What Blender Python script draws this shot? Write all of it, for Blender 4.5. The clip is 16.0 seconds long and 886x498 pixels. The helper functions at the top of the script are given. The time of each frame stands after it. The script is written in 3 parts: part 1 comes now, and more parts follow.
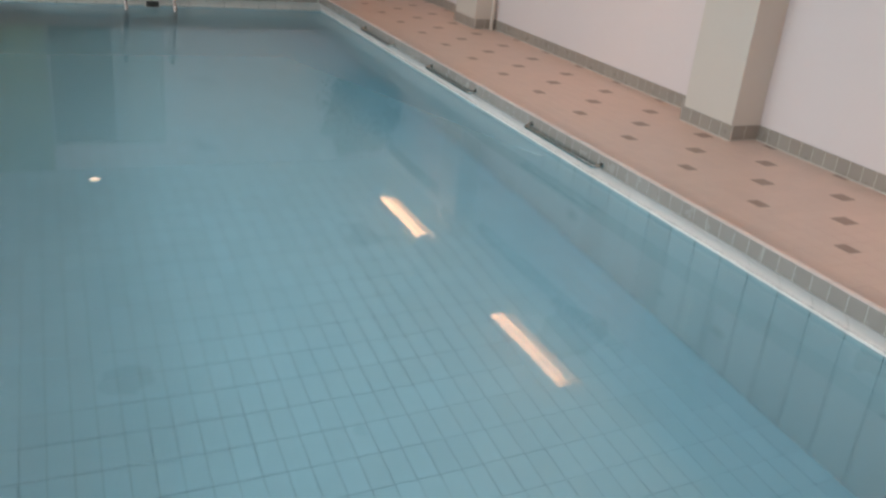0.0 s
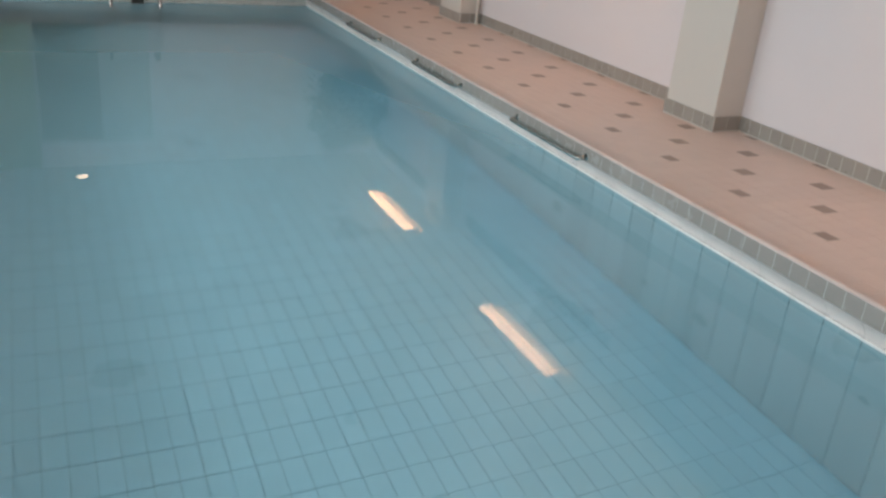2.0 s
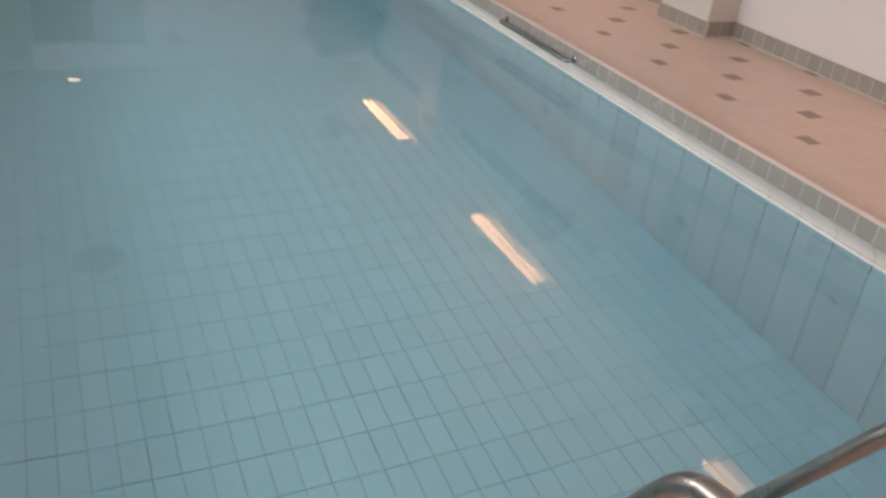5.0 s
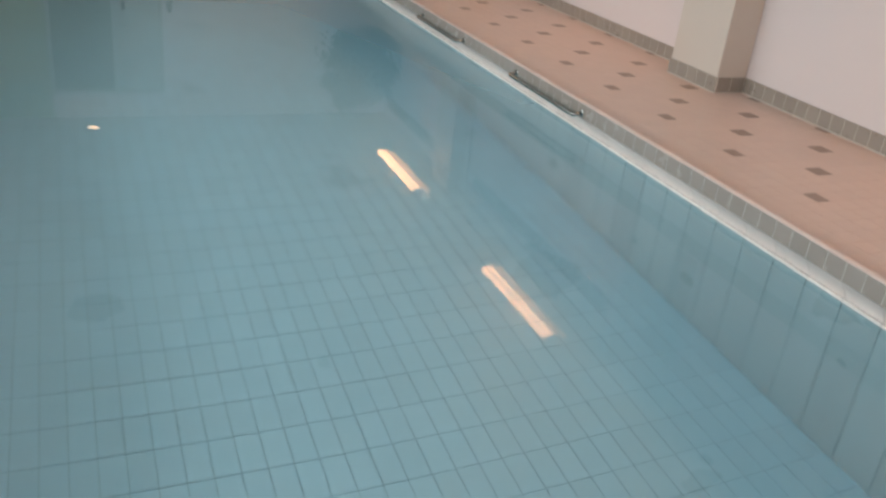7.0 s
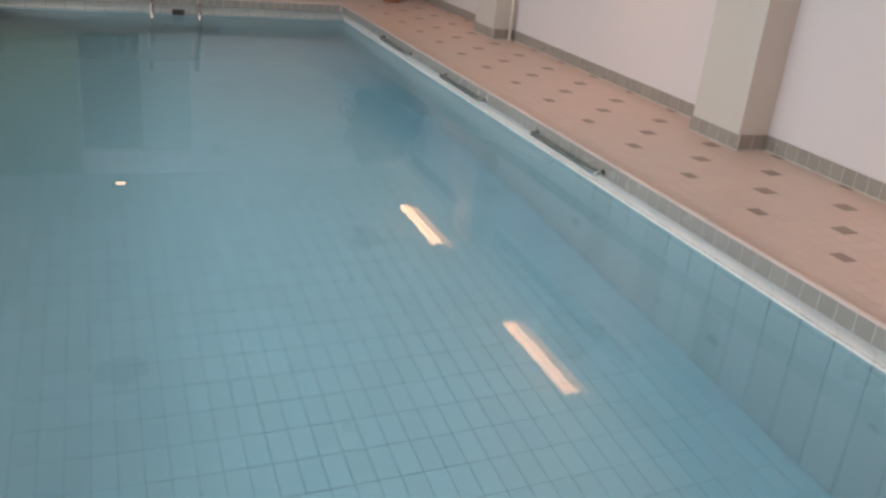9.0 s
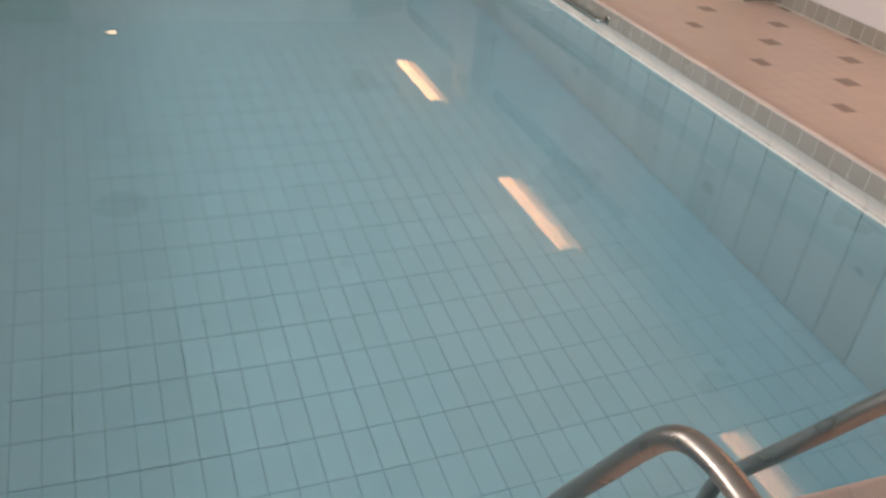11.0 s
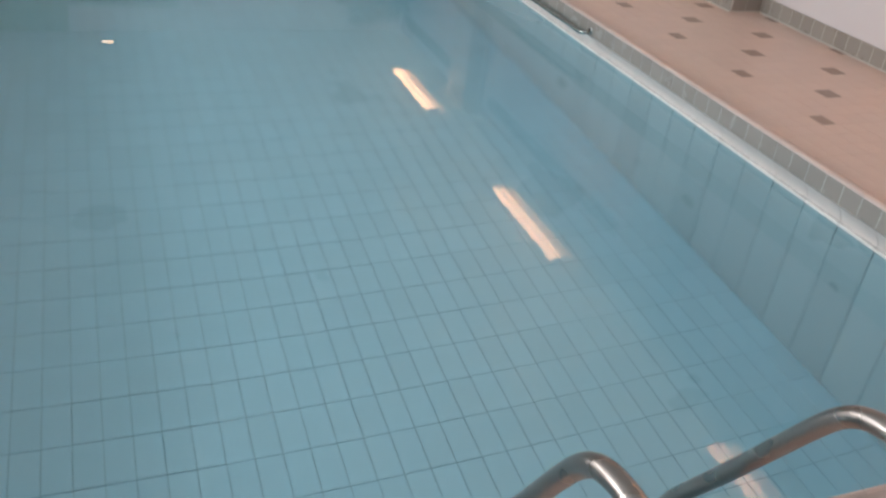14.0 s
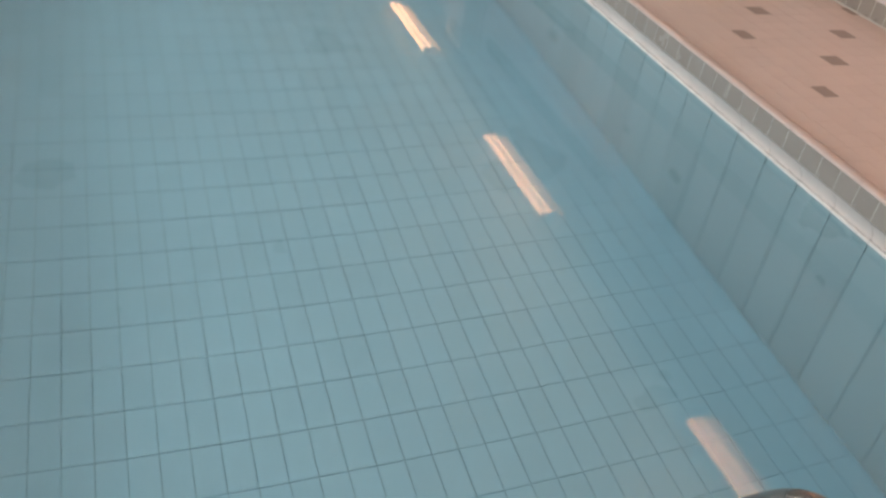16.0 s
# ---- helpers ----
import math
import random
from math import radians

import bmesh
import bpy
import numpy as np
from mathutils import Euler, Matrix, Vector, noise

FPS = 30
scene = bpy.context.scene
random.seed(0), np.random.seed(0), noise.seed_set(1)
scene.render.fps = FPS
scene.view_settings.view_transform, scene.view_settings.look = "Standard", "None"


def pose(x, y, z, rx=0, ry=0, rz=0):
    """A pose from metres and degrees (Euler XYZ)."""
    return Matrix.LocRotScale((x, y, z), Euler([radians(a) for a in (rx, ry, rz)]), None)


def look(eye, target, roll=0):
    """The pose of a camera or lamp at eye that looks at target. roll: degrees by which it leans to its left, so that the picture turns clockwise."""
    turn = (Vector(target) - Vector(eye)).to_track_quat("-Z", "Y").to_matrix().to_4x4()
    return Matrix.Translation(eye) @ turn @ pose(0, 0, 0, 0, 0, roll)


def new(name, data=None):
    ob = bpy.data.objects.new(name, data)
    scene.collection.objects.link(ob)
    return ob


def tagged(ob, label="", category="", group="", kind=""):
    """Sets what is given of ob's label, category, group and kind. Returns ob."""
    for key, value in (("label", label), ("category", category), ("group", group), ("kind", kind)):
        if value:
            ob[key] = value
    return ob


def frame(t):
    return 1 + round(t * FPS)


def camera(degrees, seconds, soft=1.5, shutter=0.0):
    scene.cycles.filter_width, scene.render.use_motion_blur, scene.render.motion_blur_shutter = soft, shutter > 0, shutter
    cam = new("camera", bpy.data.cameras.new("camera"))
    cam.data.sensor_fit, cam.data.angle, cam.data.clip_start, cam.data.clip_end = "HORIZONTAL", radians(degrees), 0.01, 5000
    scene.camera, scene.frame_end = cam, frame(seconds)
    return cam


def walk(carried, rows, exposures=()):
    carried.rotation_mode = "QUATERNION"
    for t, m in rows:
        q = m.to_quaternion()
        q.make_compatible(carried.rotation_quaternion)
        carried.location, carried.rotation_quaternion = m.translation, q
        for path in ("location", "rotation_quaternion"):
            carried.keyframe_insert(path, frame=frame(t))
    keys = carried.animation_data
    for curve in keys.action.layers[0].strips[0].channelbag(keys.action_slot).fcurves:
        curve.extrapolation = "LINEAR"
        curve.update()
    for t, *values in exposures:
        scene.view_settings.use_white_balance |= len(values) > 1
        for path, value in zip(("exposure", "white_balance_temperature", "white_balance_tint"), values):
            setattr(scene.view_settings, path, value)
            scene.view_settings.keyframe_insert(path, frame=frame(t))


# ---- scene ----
# ---- camera and walk ----
cam = camera(54.4, 16.0, soft=2.7)
PATH = [
    (0, (-4.154, -4.778, 1.769), (-3.369, -3.115, 0.982), 5.7),
    (0.5, (-4.193, -4.811, 1.78), (-3.401, -3.148, 1.0), 5.8),
    (1, (-4.234, -4.824, 1.807), (-3.438, -3.156, 1.044), 5.8),
    (1.5, (-4.232, -4.857, 1.802), (-3.433, -3.202, 1.014), 5.6),
    (2, (-4.176, -4.849, 1.784), (-3.368, -3.202, 0.988), 5.4),
    (2.5, (-4.202, -4.889, 1.792), (-3.389, -3.251, 0.982), 5.8),
    (3, (-4.238, -4.922, 1.79), (-3.401, -3.315, 0.943), 6.3),
    (3.5, (-4.204, -4.963, 1.75), (-3.384, -3.375, 0.852), 6.6),
    (4, (-4.136, -4.966, 1.722), (-3.328, -3.396, 0.784), 6.9),
    (6.3, (-3.951, -4.98, 1.653), (-3.206, -3.398, 0.682), 6.6),
    (6.5, (-3.926, -4.977, 1.648), (-3.184, -3.383, 0.694), 6.7),
    (7, (-3.939, -4.951, 1.688), (-3.185, -3.313, 0.821), 6.6),
    (7.5, (-3.913, -4.927, 1.716), (-3.171, -3.244, 0.93), 6.3),
    (8, (-3.947, -4.929, 1.736), (-3.211, -3.226, 0.987), 6.4),
    (8.2, (-3.921, -4.921, 1.749), (-3.202, -3.21, 1.002), 5.9),
    (10.3, (-4.017, -4.982, 1.697), (-3.302, -3.351, 0.787), 6.6),
    (10.5, (-3.982, -4.994, 1.656), (-3.272, -3.382, 0.709), 7.1),
    (11, (-3.982, -5.002, 1.641), (-3.279, -3.444, 0.602), 7.4),
    (11.5, (-3.979, -5.007, 1.631), (-3.272, -3.48, 0.55), 7.9),
    (12, (-3.98, -5.014, 1.639), (-3.276, -3.476, 0.571), 7.4),
    (12.5, (-3.984, -5.008, 1.643), (-3.295, -3.454, 0.589), 5.3),
    (13, (-3.992, -4.97, 1.659), (-3.097, -3.537, 0.589), 8.1),
    (13.5, (-3.995, -4.964, 1.687), (-3.166, -3.464, 0.655), 9.0),
    (14, (-3.816, -5.038, 1.689), (-3.127, -3.467, 0.66), 7.1),
    (14.5, (-3.671, -5.074, 1.689), (-3.018, -3.49, 0.657), 4.7),
    (15, (-3.573, -4.978, 1.684), (-2.848, -3.464, 0.596), 7.9),
    (15.5, (-3.528, -4.794, 1.71), (-2.801, -3.297, 0.601), 10.0),
    (16, (-3.493, -4.756, 1.719), (-2.83, -3.27, 0.557), 9.4),
]
EXPOSURES = [(0.0, 0.0, 6500, 8), (1.5, 0.0, 6300, 6), (3.0, 0.0, 6520, 8), (4.0, 0.0, 6820, 12), (6.5, 0.0, 7070, 15), (7.0, 0.0, 6880, 11), (8.0, 0.0, 6480, 8), (10.5, 0.0, 7100, 15),
             (11.0, 0.0, 7280, 14), (11.5, 0.0, 6800, 8), (12.5, 0.0, 6750, 9), (13.0, 0.0, 6800, 12), (13.5, 0.0, 6470, 10), (15.0, 0.0, 6740, 13), (16.0, 0.0, 6930, 13)]
walk(cam, [(t, look(eye, target, roll)) for t, eye, target, roll in PATH], EXPOSURES)

# ---- main dimensions, metres; the deck's top is z = 0 ----
RIM_W, RIM_E, RIM_S, RIM_N = -5.44, -0.53, -3.905, 8.07      # faces of the grey riser
RECESS = 0.056         # from the riser back to the basin's wall
POOL_W, POOL_E, POOL_S, POOL_N = RIM_W - RECESS, RIM_E + RECESS, RIM_S - RECESS, RIM_N + RECESS
WATER_Z, BOTTOM_Z = -0.24, -1.735
ROOM_W, ROOM_E, ROOM_S, ROOM_N = -7.2, 1.165, -7.6, 9.40
CEIL_Z = 2.52
PILLAR_X = 0.86
COPING = 0.0925        # from the riser to the first deck tile
COPING_S = 0.047       # the same at the south end
TILE = 0.125
RISER = 0.1223
RISER_SHIFT = 0.022    # first joint of the riser, from the corner

# ---- world ----
world = bpy.data.worlds.new("world")
scene.world = world
world.use_nodes = True
world.node_tree.nodes["Background"].inputs["Color"].default_value = (0.05, 0.05, 0.055, 1)
world.node_tree.nodes["Background"].inputs["Strength"].default_value = 0.2

WINDOW_POWER = 123.0
DAY_COLOUR = (0.915, 0.965, 1.0)
WATER_HAZE = 0.06
LAMP_POWER = 12.3
SPOT_POWER = 9.0
TUBE_COLOUR = (1.0, 0.47, 0.215)


# ---- materials ----
def material(name, colour, rough=0.5, metal=0.0, vary=0.08, scale=6.0, fine=60.0, bump=0.05, per="", tint=None, coat=0.0, wear=0.0, spread=(0.95, 1.05)):
    """A surface with colour variation at two scales, uneven gloss and fine relief, at real-world size."""
    m = bpy.data.materials.new(name)
    m.use_nodes = True
    nt = m.node_tree
    n, l = nt.nodes, nt.links
    b = n["Principled BSDF"]
    b.inputs["Metallic"].default_value = metal
    b.inputs["Coat Weight"].default_value = coat
    b.inputs["Coat Roughness"].default_value = 0.12
    geo = n.new("ShaderNodeNewGeometry")

    def noise_of(s, detail):
        x = n.new("ShaderNodeTexNoise")
        x.inputs["Scale"].default_value, x.inputs["Detail"].default_value = s, detail
        l.new(geo.outputs["Position"], x.inputs["Vector"])
        return x

    big, small = noise_of(scale, 3), noise_of(fine, 4)
    mixer = n.new("ShaderNodeMix")
    mixer.data_type = "RGBA"
    dark = tuple(c * (1 - vary) for c in colour)
    light = tuple(min(1, c * (1 + vary)) for c in (tint or colour))
    mixer.inputs["A"].default_value, mixer.inputs["B"].default_value = (*dark, 1), (*light, 1)
    blend = n.new("ShaderNodeMath")
    blend.operation = "MULTIPLY_ADD"
    blend.inputs[1].default_value, blend.inputs[2].default_value = 0.35, 0.0
    l.new(small.outputs["Fac"], blend.inputs[0])
    total = n.new("ShaderNodeMath")
    total.operation = "MULTIPLY_ADD"
    total.inputs[1].default_value = 0.65
    l.new(big.outputs["Fac"], total.inputs[0])
    l.new(blend.outputs[0], total.inputs[2])
    colour_out = mixer.outputs["Result"]
    l.new(total.outputs[0], mixer.inputs["Factor"])
    if per:
        hsv = n.new("ShaderNodeHueSaturation")
        l.new(colour_out, hsv.inputs["Color"])
        span = n.new("ShaderNodeMapRange")
        span.inputs["To Min"].default_value, span.inputs["To Max"].default_value = spread[0], spread[1]
        if per == "object":
            l.new(n.new("ShaderNodeObjectInfo").outputs["Random"], span.inputs["Value"])
        else:
            l.new(geo.outputs["Random Per Island"], span.inputs["Value"])
        l.new(span.outputs["Result"], hsv.inputs["Value"])
        colour_out = hsv.outputs["Color"]
    l.new(colour_out, b.inputs["Base Color"])
    gloss = n.new("ShaderNodeMapRange")
    gloss.inputs["To Min"].default_value, gloss.inputs["To Max"].default_value = max(0.02, rough - 0.08 - wear), min(1, rough + 0.08 + wear)
    l.new(big.outputs["Fac"], gloss.inputs["Value"])
    l.new(gloss.outputs["Result"], b.inputs["Roughness"])
    if bump:
        bp = n.new("ShaderNodeBump")
        bp.inputs["Strength"].default_value, bp.inputs["Distance"].default_value = bump, 0.004
        l.new(small.outputs["Fac"], bp.inputs["Height"])
        l.new(bp.outputs["Normal"], b.inputs["Normal"])
    return m


def glowing(name, colour, power):
    m = bpy.data.materials.new(name)
    m.use_nodes = True
    b = m.node_tree.nodes["Principled BSDF"]
    b.inputs["Base Color"].default_value = (0.8, 0.8, 0.8, 1)
    b.inputs["Emission Color"].default_value = (*colour, 1)
    b.inputs["Emission Strength"].default_value = power
    return m


def water_material():
    """Nearly still water: mirrors as water does, refracts with a blur that stands in for murk."""
    m = bpy.data.materials.new("water")
    m.use_nodes = True
    n, l = m.node_tree.nodes, m.node_tree.links
    n.remove(n["Principled BSDF"])
    below = n.new("ShaderNodeBsdfRefraction")
    below.inputs["Color"].default_value = (0.93, 0.985, 1.0, 1)
    below.inputs["IOR"].default_value = 1.333
    mirror = n.new("ShaderNodeBsdfAnisotropic")
    mirror.inputs["Roughness"].default_value = 0.01
    fresnel = n.new("ShaderNodeFresnel")
    fresnel.inputs["IOR"].default_value = 1.333
    both = n.new("ShaderNodeMixShader")
    l.new(fresnel.outputs[0], both.inputs[0])
    l.new(below.outputs[0], both.inputs[1])
    l.new(mirror.outputs[0], both.inputs[2])
    geo = n.new("ShaderNodeNewGeometry")
    # rough refraction imitates the water's haze, more so towards the far end and the east side
    where = n.new("ShaderNodeSeparateXYZ")
    l.new(geo.outputs["Position"], where.inputs[0])
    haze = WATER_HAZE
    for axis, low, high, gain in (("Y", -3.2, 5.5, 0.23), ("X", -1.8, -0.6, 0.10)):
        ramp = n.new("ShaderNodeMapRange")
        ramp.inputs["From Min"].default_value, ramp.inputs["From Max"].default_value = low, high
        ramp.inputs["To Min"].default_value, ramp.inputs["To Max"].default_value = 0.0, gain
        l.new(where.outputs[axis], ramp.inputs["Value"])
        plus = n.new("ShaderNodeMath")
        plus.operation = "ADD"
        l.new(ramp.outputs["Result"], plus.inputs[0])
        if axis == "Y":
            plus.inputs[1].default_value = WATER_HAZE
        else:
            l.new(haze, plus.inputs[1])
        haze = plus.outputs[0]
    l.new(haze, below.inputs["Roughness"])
    ripple = n.new("ShaderNodeTexNoise")
    ripple.inputs["Scale"].default_value, ripple.inputs["Detail"].default_value = 3.0, 2.0
    l.new(geo.outputs["Position"], ripple.inputs["Vector"])
    bp = n.new("ShaderNodeBump")
    bp.inputs["Strength"].default_value, bp.inputs["Distance"].default_value = 0.022, 0.004
    l.new(ripple.outputs["Fac"], bp.inputs["Height"])
    for node in (below, mirror, fresnel):
        l.new(bp.outputs["Normal"], node.inputs["Normal"])
    l.new(both.outputs[0], n["Material Output"].inputs["Surface"])
    return m


DECK = (0.70, 0.57, 0.505)
M_DECK = material("deck_tile", DECK, 0.42, vary=0.06, scale=2.0, fine=90, bump=0.06, per="object", spread=(0.98, 1.02))
M_DECK_FAR = material("deck_tile_joined", DECK, 0.42, vary=0.06, scale=2.0, fine=90, bump=0.06, per="island", spread=(0.98, 1.02))
M_COPING = material("coping_tile", (0.67, 0.53, 0.475), 0.38, vary=0.05, scale=5, fine=70, bump=0.05, per="object")
M_INLAY = material("inlay_tile", (0.32, 0.235, 0.19), 0.4, vary=0.10, scale=9, fine=80, bump=0.06, per="object")
M_GROUT = material("deck_grout", (0.38, 0.285, 0.24), 0.8, vary=0.12, scale=4, fine=50, bump=0.1)
M_GREY = material("grey_glazed_tile", (0.325, 0.29, 0.26), 0.25, vary=0.07, scale=9, fine=60, bump=0.03, per="object")
M_GREY_GROUT = material("pale_grout", (0.61, 0.57, 0.52), 0.8, vary=0.10, scale=8, fine=70, bump=0.1)
# two tones of white glaze: light from above painted into lip and cove
M_LIP = material("lip_tile_lit", (0.86, 0.82, 0.79), 0.3, vary=0.04, scale=7, fine=60, bump=0.02, per="object")
M_LEDGE = material("cove_tile_shaded", (0.72, 0.645, 0.605), 0.45, vary=0.05, scale=7, fine=60, bump=0.03, per="object")
M_WALL_GROUT = material("dark_grout", (0.13, 0.15, 0.155), 0.8, vary=0.2, scale=10, fine=60, bump=0.1)
POOL_BLUE = (0.42, 0.68, 0.785)
M_POOL = material("pool_tile", POOL_BLUE, 0.3, vary=0.05, scale=1.2, fine=30, bump=0.02, per="object", spread=(0.98, 1.02))
M_POOL_FAR = material("pool_tile_joined", POOL_BLUE, 0.3, vary=0.05, scale=1.2, fine=30, bump=0.02, per="island", spread=(0.98, 1.02))
M_POOL_GROUT = material("pool_grout", (0.30, 0.51, 0.59), 0.8, vary=0.2, scale=3, fine=30, bump=0.05)
M_BAND_END = material("waterline_tile_beige", (0.57, 0.54, 0.50), 0.4, vary=0.06, scale=3, fine=40, bump=0.02, per="object")
M_POOL_WALL = material("pool_wall_tile", (0.29, 0.415, 0.447), 0.3, vary=0.05, scale=2, fine=40, bump=0.02, per="object")
M_WALL = material("painted_plaster", (0.70, 0.645, 0.645), 0.75, vary=0.03, scale=1.5, fine=120, bump=0.12)
M_PILLAR = material("painted_pillar", (0.60, 0.555, 0.50), 0.7, vary=0.03, scale=2, fine=120, bump=0.12)
M_CEIL = material("ceiling_paint", (0.74, 0.76, 0.76), 0.85, vary=0.03, scale=1.2, fine=80, bump=0.1)
M_PANEL = material("olive_panelling", (0.29, 0.345, 0.20), 0.6, vary=0.15, scale=2, fine=30, bump=0.08)
M_DARKWALL = material("wood_panelling", (0.17, 0.15, 0.11), 0.5, vary=0.2, scale=2, fine=25, bump=0.1)
M_BASE = material("baseboard_tile", (0.315, 0.285, 0.25), 0.3, vary=0.07, scale=9, fine=60, bump=0.03, per="object")
M_BRIGHT = material("polished_steel", (0.46, 0.47, 0.455), 0.24, metal=1.0, vary=0.05, scale=6, fine=150, bump=0.02)
M_STEEL = material("stainless_steel", (0.37, 0.32, 0.295), 0.28, metal=1.0, vary=0.05, scale=6, fine=150, bump=0.02)
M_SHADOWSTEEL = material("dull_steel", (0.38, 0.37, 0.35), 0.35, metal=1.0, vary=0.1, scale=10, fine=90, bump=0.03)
M_DARK = material("dark_recess", (0.03, 0.03, 0.028), 0.7, vary=0.2, scale=9, fine=50)
M_FRIEZE = material("dark_frieze_tile", (0.02, 0.03, 0.045), 0.4, vary=0.15, scale=9, fine=50, bump=0.03)
M_PIPE = material("white_pipe_paint", (0.76, 0.70, 0.62), 0.35, vary=0.04, scale=10, fine=60, bump=0.03)
M_POT = material("terracotta", (0.42, 0.17, 0.10), 0.7, vary=0.12, scale=8, fine=50, bump=0.1)
M_SOIL = material("potting_soil", (0.05, 0.035, 0.025), 0.95, vary=0.3, scale=30, fine=120, bump=0.5)
M_BARK = material("bark", (0.16, 0.11, 0.075), 0.85, vary=0.25, scale=20, fine=80, bump=0.3)
M_LEAF = material("leaf", (0.022, 0.05, 0.02), 0.4, vary=0.35, scale=5, fine=40, bump=0.05, per="island")
M_DOOR = material("dark_door_wood", (0.13, 0.145, 0.10), 0.4, vary=0.2, scale=3, fine=40, bump=0.08)
M_DOOR_LIGHT = material("grey_door_paint", (0.41, 0.43, 0.39), 0.45, vary=0.08, scale=3, fine=40, bump=0.05)
M_FIXTURE = material("lamp_housing", (0.75, 0.73, 0.70), 0.4, vary=0.03, scale=8, fine=60, bump=0.02)
M_TUBE = glowing("lit_tube", TUBE_COLOUR, LAMP_POWER)
# dim glow that stands in for the lamp's halo on the ceiling
M_GLOW = glowing("ceiling_halo_glow", (1.0, 0.42, 0.17), 3.0)
M_SPOT = glowing("lit_downlight", (1.0, 0.62, 0.36), SPOT_POWER)
M_WATER = water_material()


# ---- building helpers ----
def mesh_of(name, verts, faces, mat, smooth=False):
    me = bpy.data.meshes.new(name)
    me.from_pydata([tuple(v) for v in verts], [], [tuple(q) for q in faces])
    me.materials.append(mat)
    if smooth:
        me.polygons.foreach_set("use_smooth", [True] * len(me.polygons))
    me.update()
    return me


def part(name, data, mat=None, parent=None, label="", at=None):
    """Links a bmesh or mesh as ONE mesh object, under a thing or a part if one is given."""
    if isinstance(data, bmesh.types.BMesh):
        me = bpy.data.meshes.new(name)
        bmesh.ops.recalc_face_normals(data, faces=data.faces)
        data.to_mesh(me)
        data.free()
        me.materials.append(mat)
        data = me
    ob = new(name, data)
    if at is not None:
        ob.matrix_basis = at
    if parent is not None:
        ob.parent = parent
    if label:
        ob["label"] = label
    return ob


def empty(name, x, y, z, rz=0):
    ob = new(name)
    ob.empty_display_size = 0.1
    ob.matrix_basis = pose(x, y, z, 0, 0, rz)
    return ob


def box_bm(x0, x1, y0, y1, z0, z1, bevel=0.0, segments=2):
    bm = bmesh.new()
    bmesh.ops.create_cube(bm, size=1, matrix=Matrix.LocRotScale(((x0 + x1) / 2, (y0 + y1) / 2, (z0 + z1) / 2), None, (x1 - x0, y1 - y0, z1 - z0)))
    if bevel:
        bmesh.ops.bevel(bm, geom=bm.edges[:], offset=bevel, segments=segments, affect="EDGES", profile=0.5)
    return bm


def tile_geometry(x0, x1, y0, y1, z0, z1, c):
    """A tile with a chamfered upper edge."""
    v = [(x0, y0, z0), (x1, y0, z0), (x1, y1, z0), (x0, y1, z0)]
    v += [(x0, y0, z1 - c), (x1, y0, z1 - c), (x1, y1, z1 - c), (x0, y1, z1 - c)]
    v += [(x0 + c, y0 + c, z1), (x1 - c, y0 + c, z1), (x1 - c, y1 - c, z1), (x0 + c, y1 - c, z1)]
    q = []
    for a in (0, 4):
        q += [(a, a + 1, a + 5, a + 4), (a + 1, a + 2, a + 6, a + 5), (a + 2, a + 3, a + 7, a + 6), (a + 3, a, a + 4, a + 7)]
    q.append((8, 9, 10, 11))
    return v, q


def joined_tiles(name, cells, z0, z1, c, mat):
    """One mesh of many tiles, from their rectangles."""
    verts, faces = [], []
    for x0, x1, y0, y1 in cells:
        v, q = tile_geometry(x0, x1, y0, y1, z0, z1, c)
        faces += [tuple(i + len(verts) for i in f) for f in q]
        verts += v
    return mesh_of(name, verts, faces, mat)


def lathe(profile, n=24, close=True):
    """A turned body from rows of radius and height."""
    bm = bmesh.new()
    rings = [[bm.verts.new((r * math.cos(a), r * math.sin(a), z)) for a in (2 * math.pi * k / n for k in range(n))] for r, z in profile]
    for a, b in zip(rings, rings[1:]):
        for k in range(n):
            bm.faces.new((a[k], a[(k + 1) % n], b[(k + 1) % n], b[k])).smooth = True
    if close:
        bm.faces.new(rings[0])
        bm.faces.new(rings[-1])
    return bm


def tube(points, radius, n=16, taper=None):
    """A round tube along points, with closed ends."""
    bm = bmesh.new()
    pts = [Vector(p) for p in points]
    side = None
    rings = []
    for k, p in enumerate(pts):
        d = (pts[min(k + 1, len(pts) - 1)] - pts[max(k - 1, 0)]).normalized()
        if side is None:
            side = d.orthogonal().normalized()
        side = (side - d * side.dot(d)).normalized()
        up = d.cross(side)
        r = radius if taper is None else radius * (1 + (taper - 1) * k / (len(pts) - 1))
        rings.append([bm.verts.new(p + (side * math.cos(a) + up * math.sin(a)) * r) for a in (2 * math.pi * i / n for i in range(n))])
    for a, b in zip(rings, rings[1:]):
        for i in range(n):
            bm.faces.new((a[i], a[(i + 1) % n], b[(i + 1) % n], b[i])).smooth = True
    bm.faces.new(rings[0][::-1])
    bm.faces.new(rings[-1])
    return bm


def rounded(points, radius, steps=8):
    """A polyline whose corners are rounded."""
    pts = [Vector(p) for p in points]
    out = [pts[0]]
    for a, b, c in zip(pts, pts[1:], pts[2:]):
        u, v = (a - b), (c - b)
        r = min(radius, u.length * 0.49, v.length * 0.49)
        p, q = b + u.normalized() * r, b + v.normalized() * r
        for k in range(steps + 1):
            s = k / steps
            out.append(p * (1 - s) ** 2 + b * 2 * s * (1 - s) + q * s * s)
    return out + [pts[-1]]


def structure(ob, label, category):
    return tagged(ob, label, category, kind="structure")


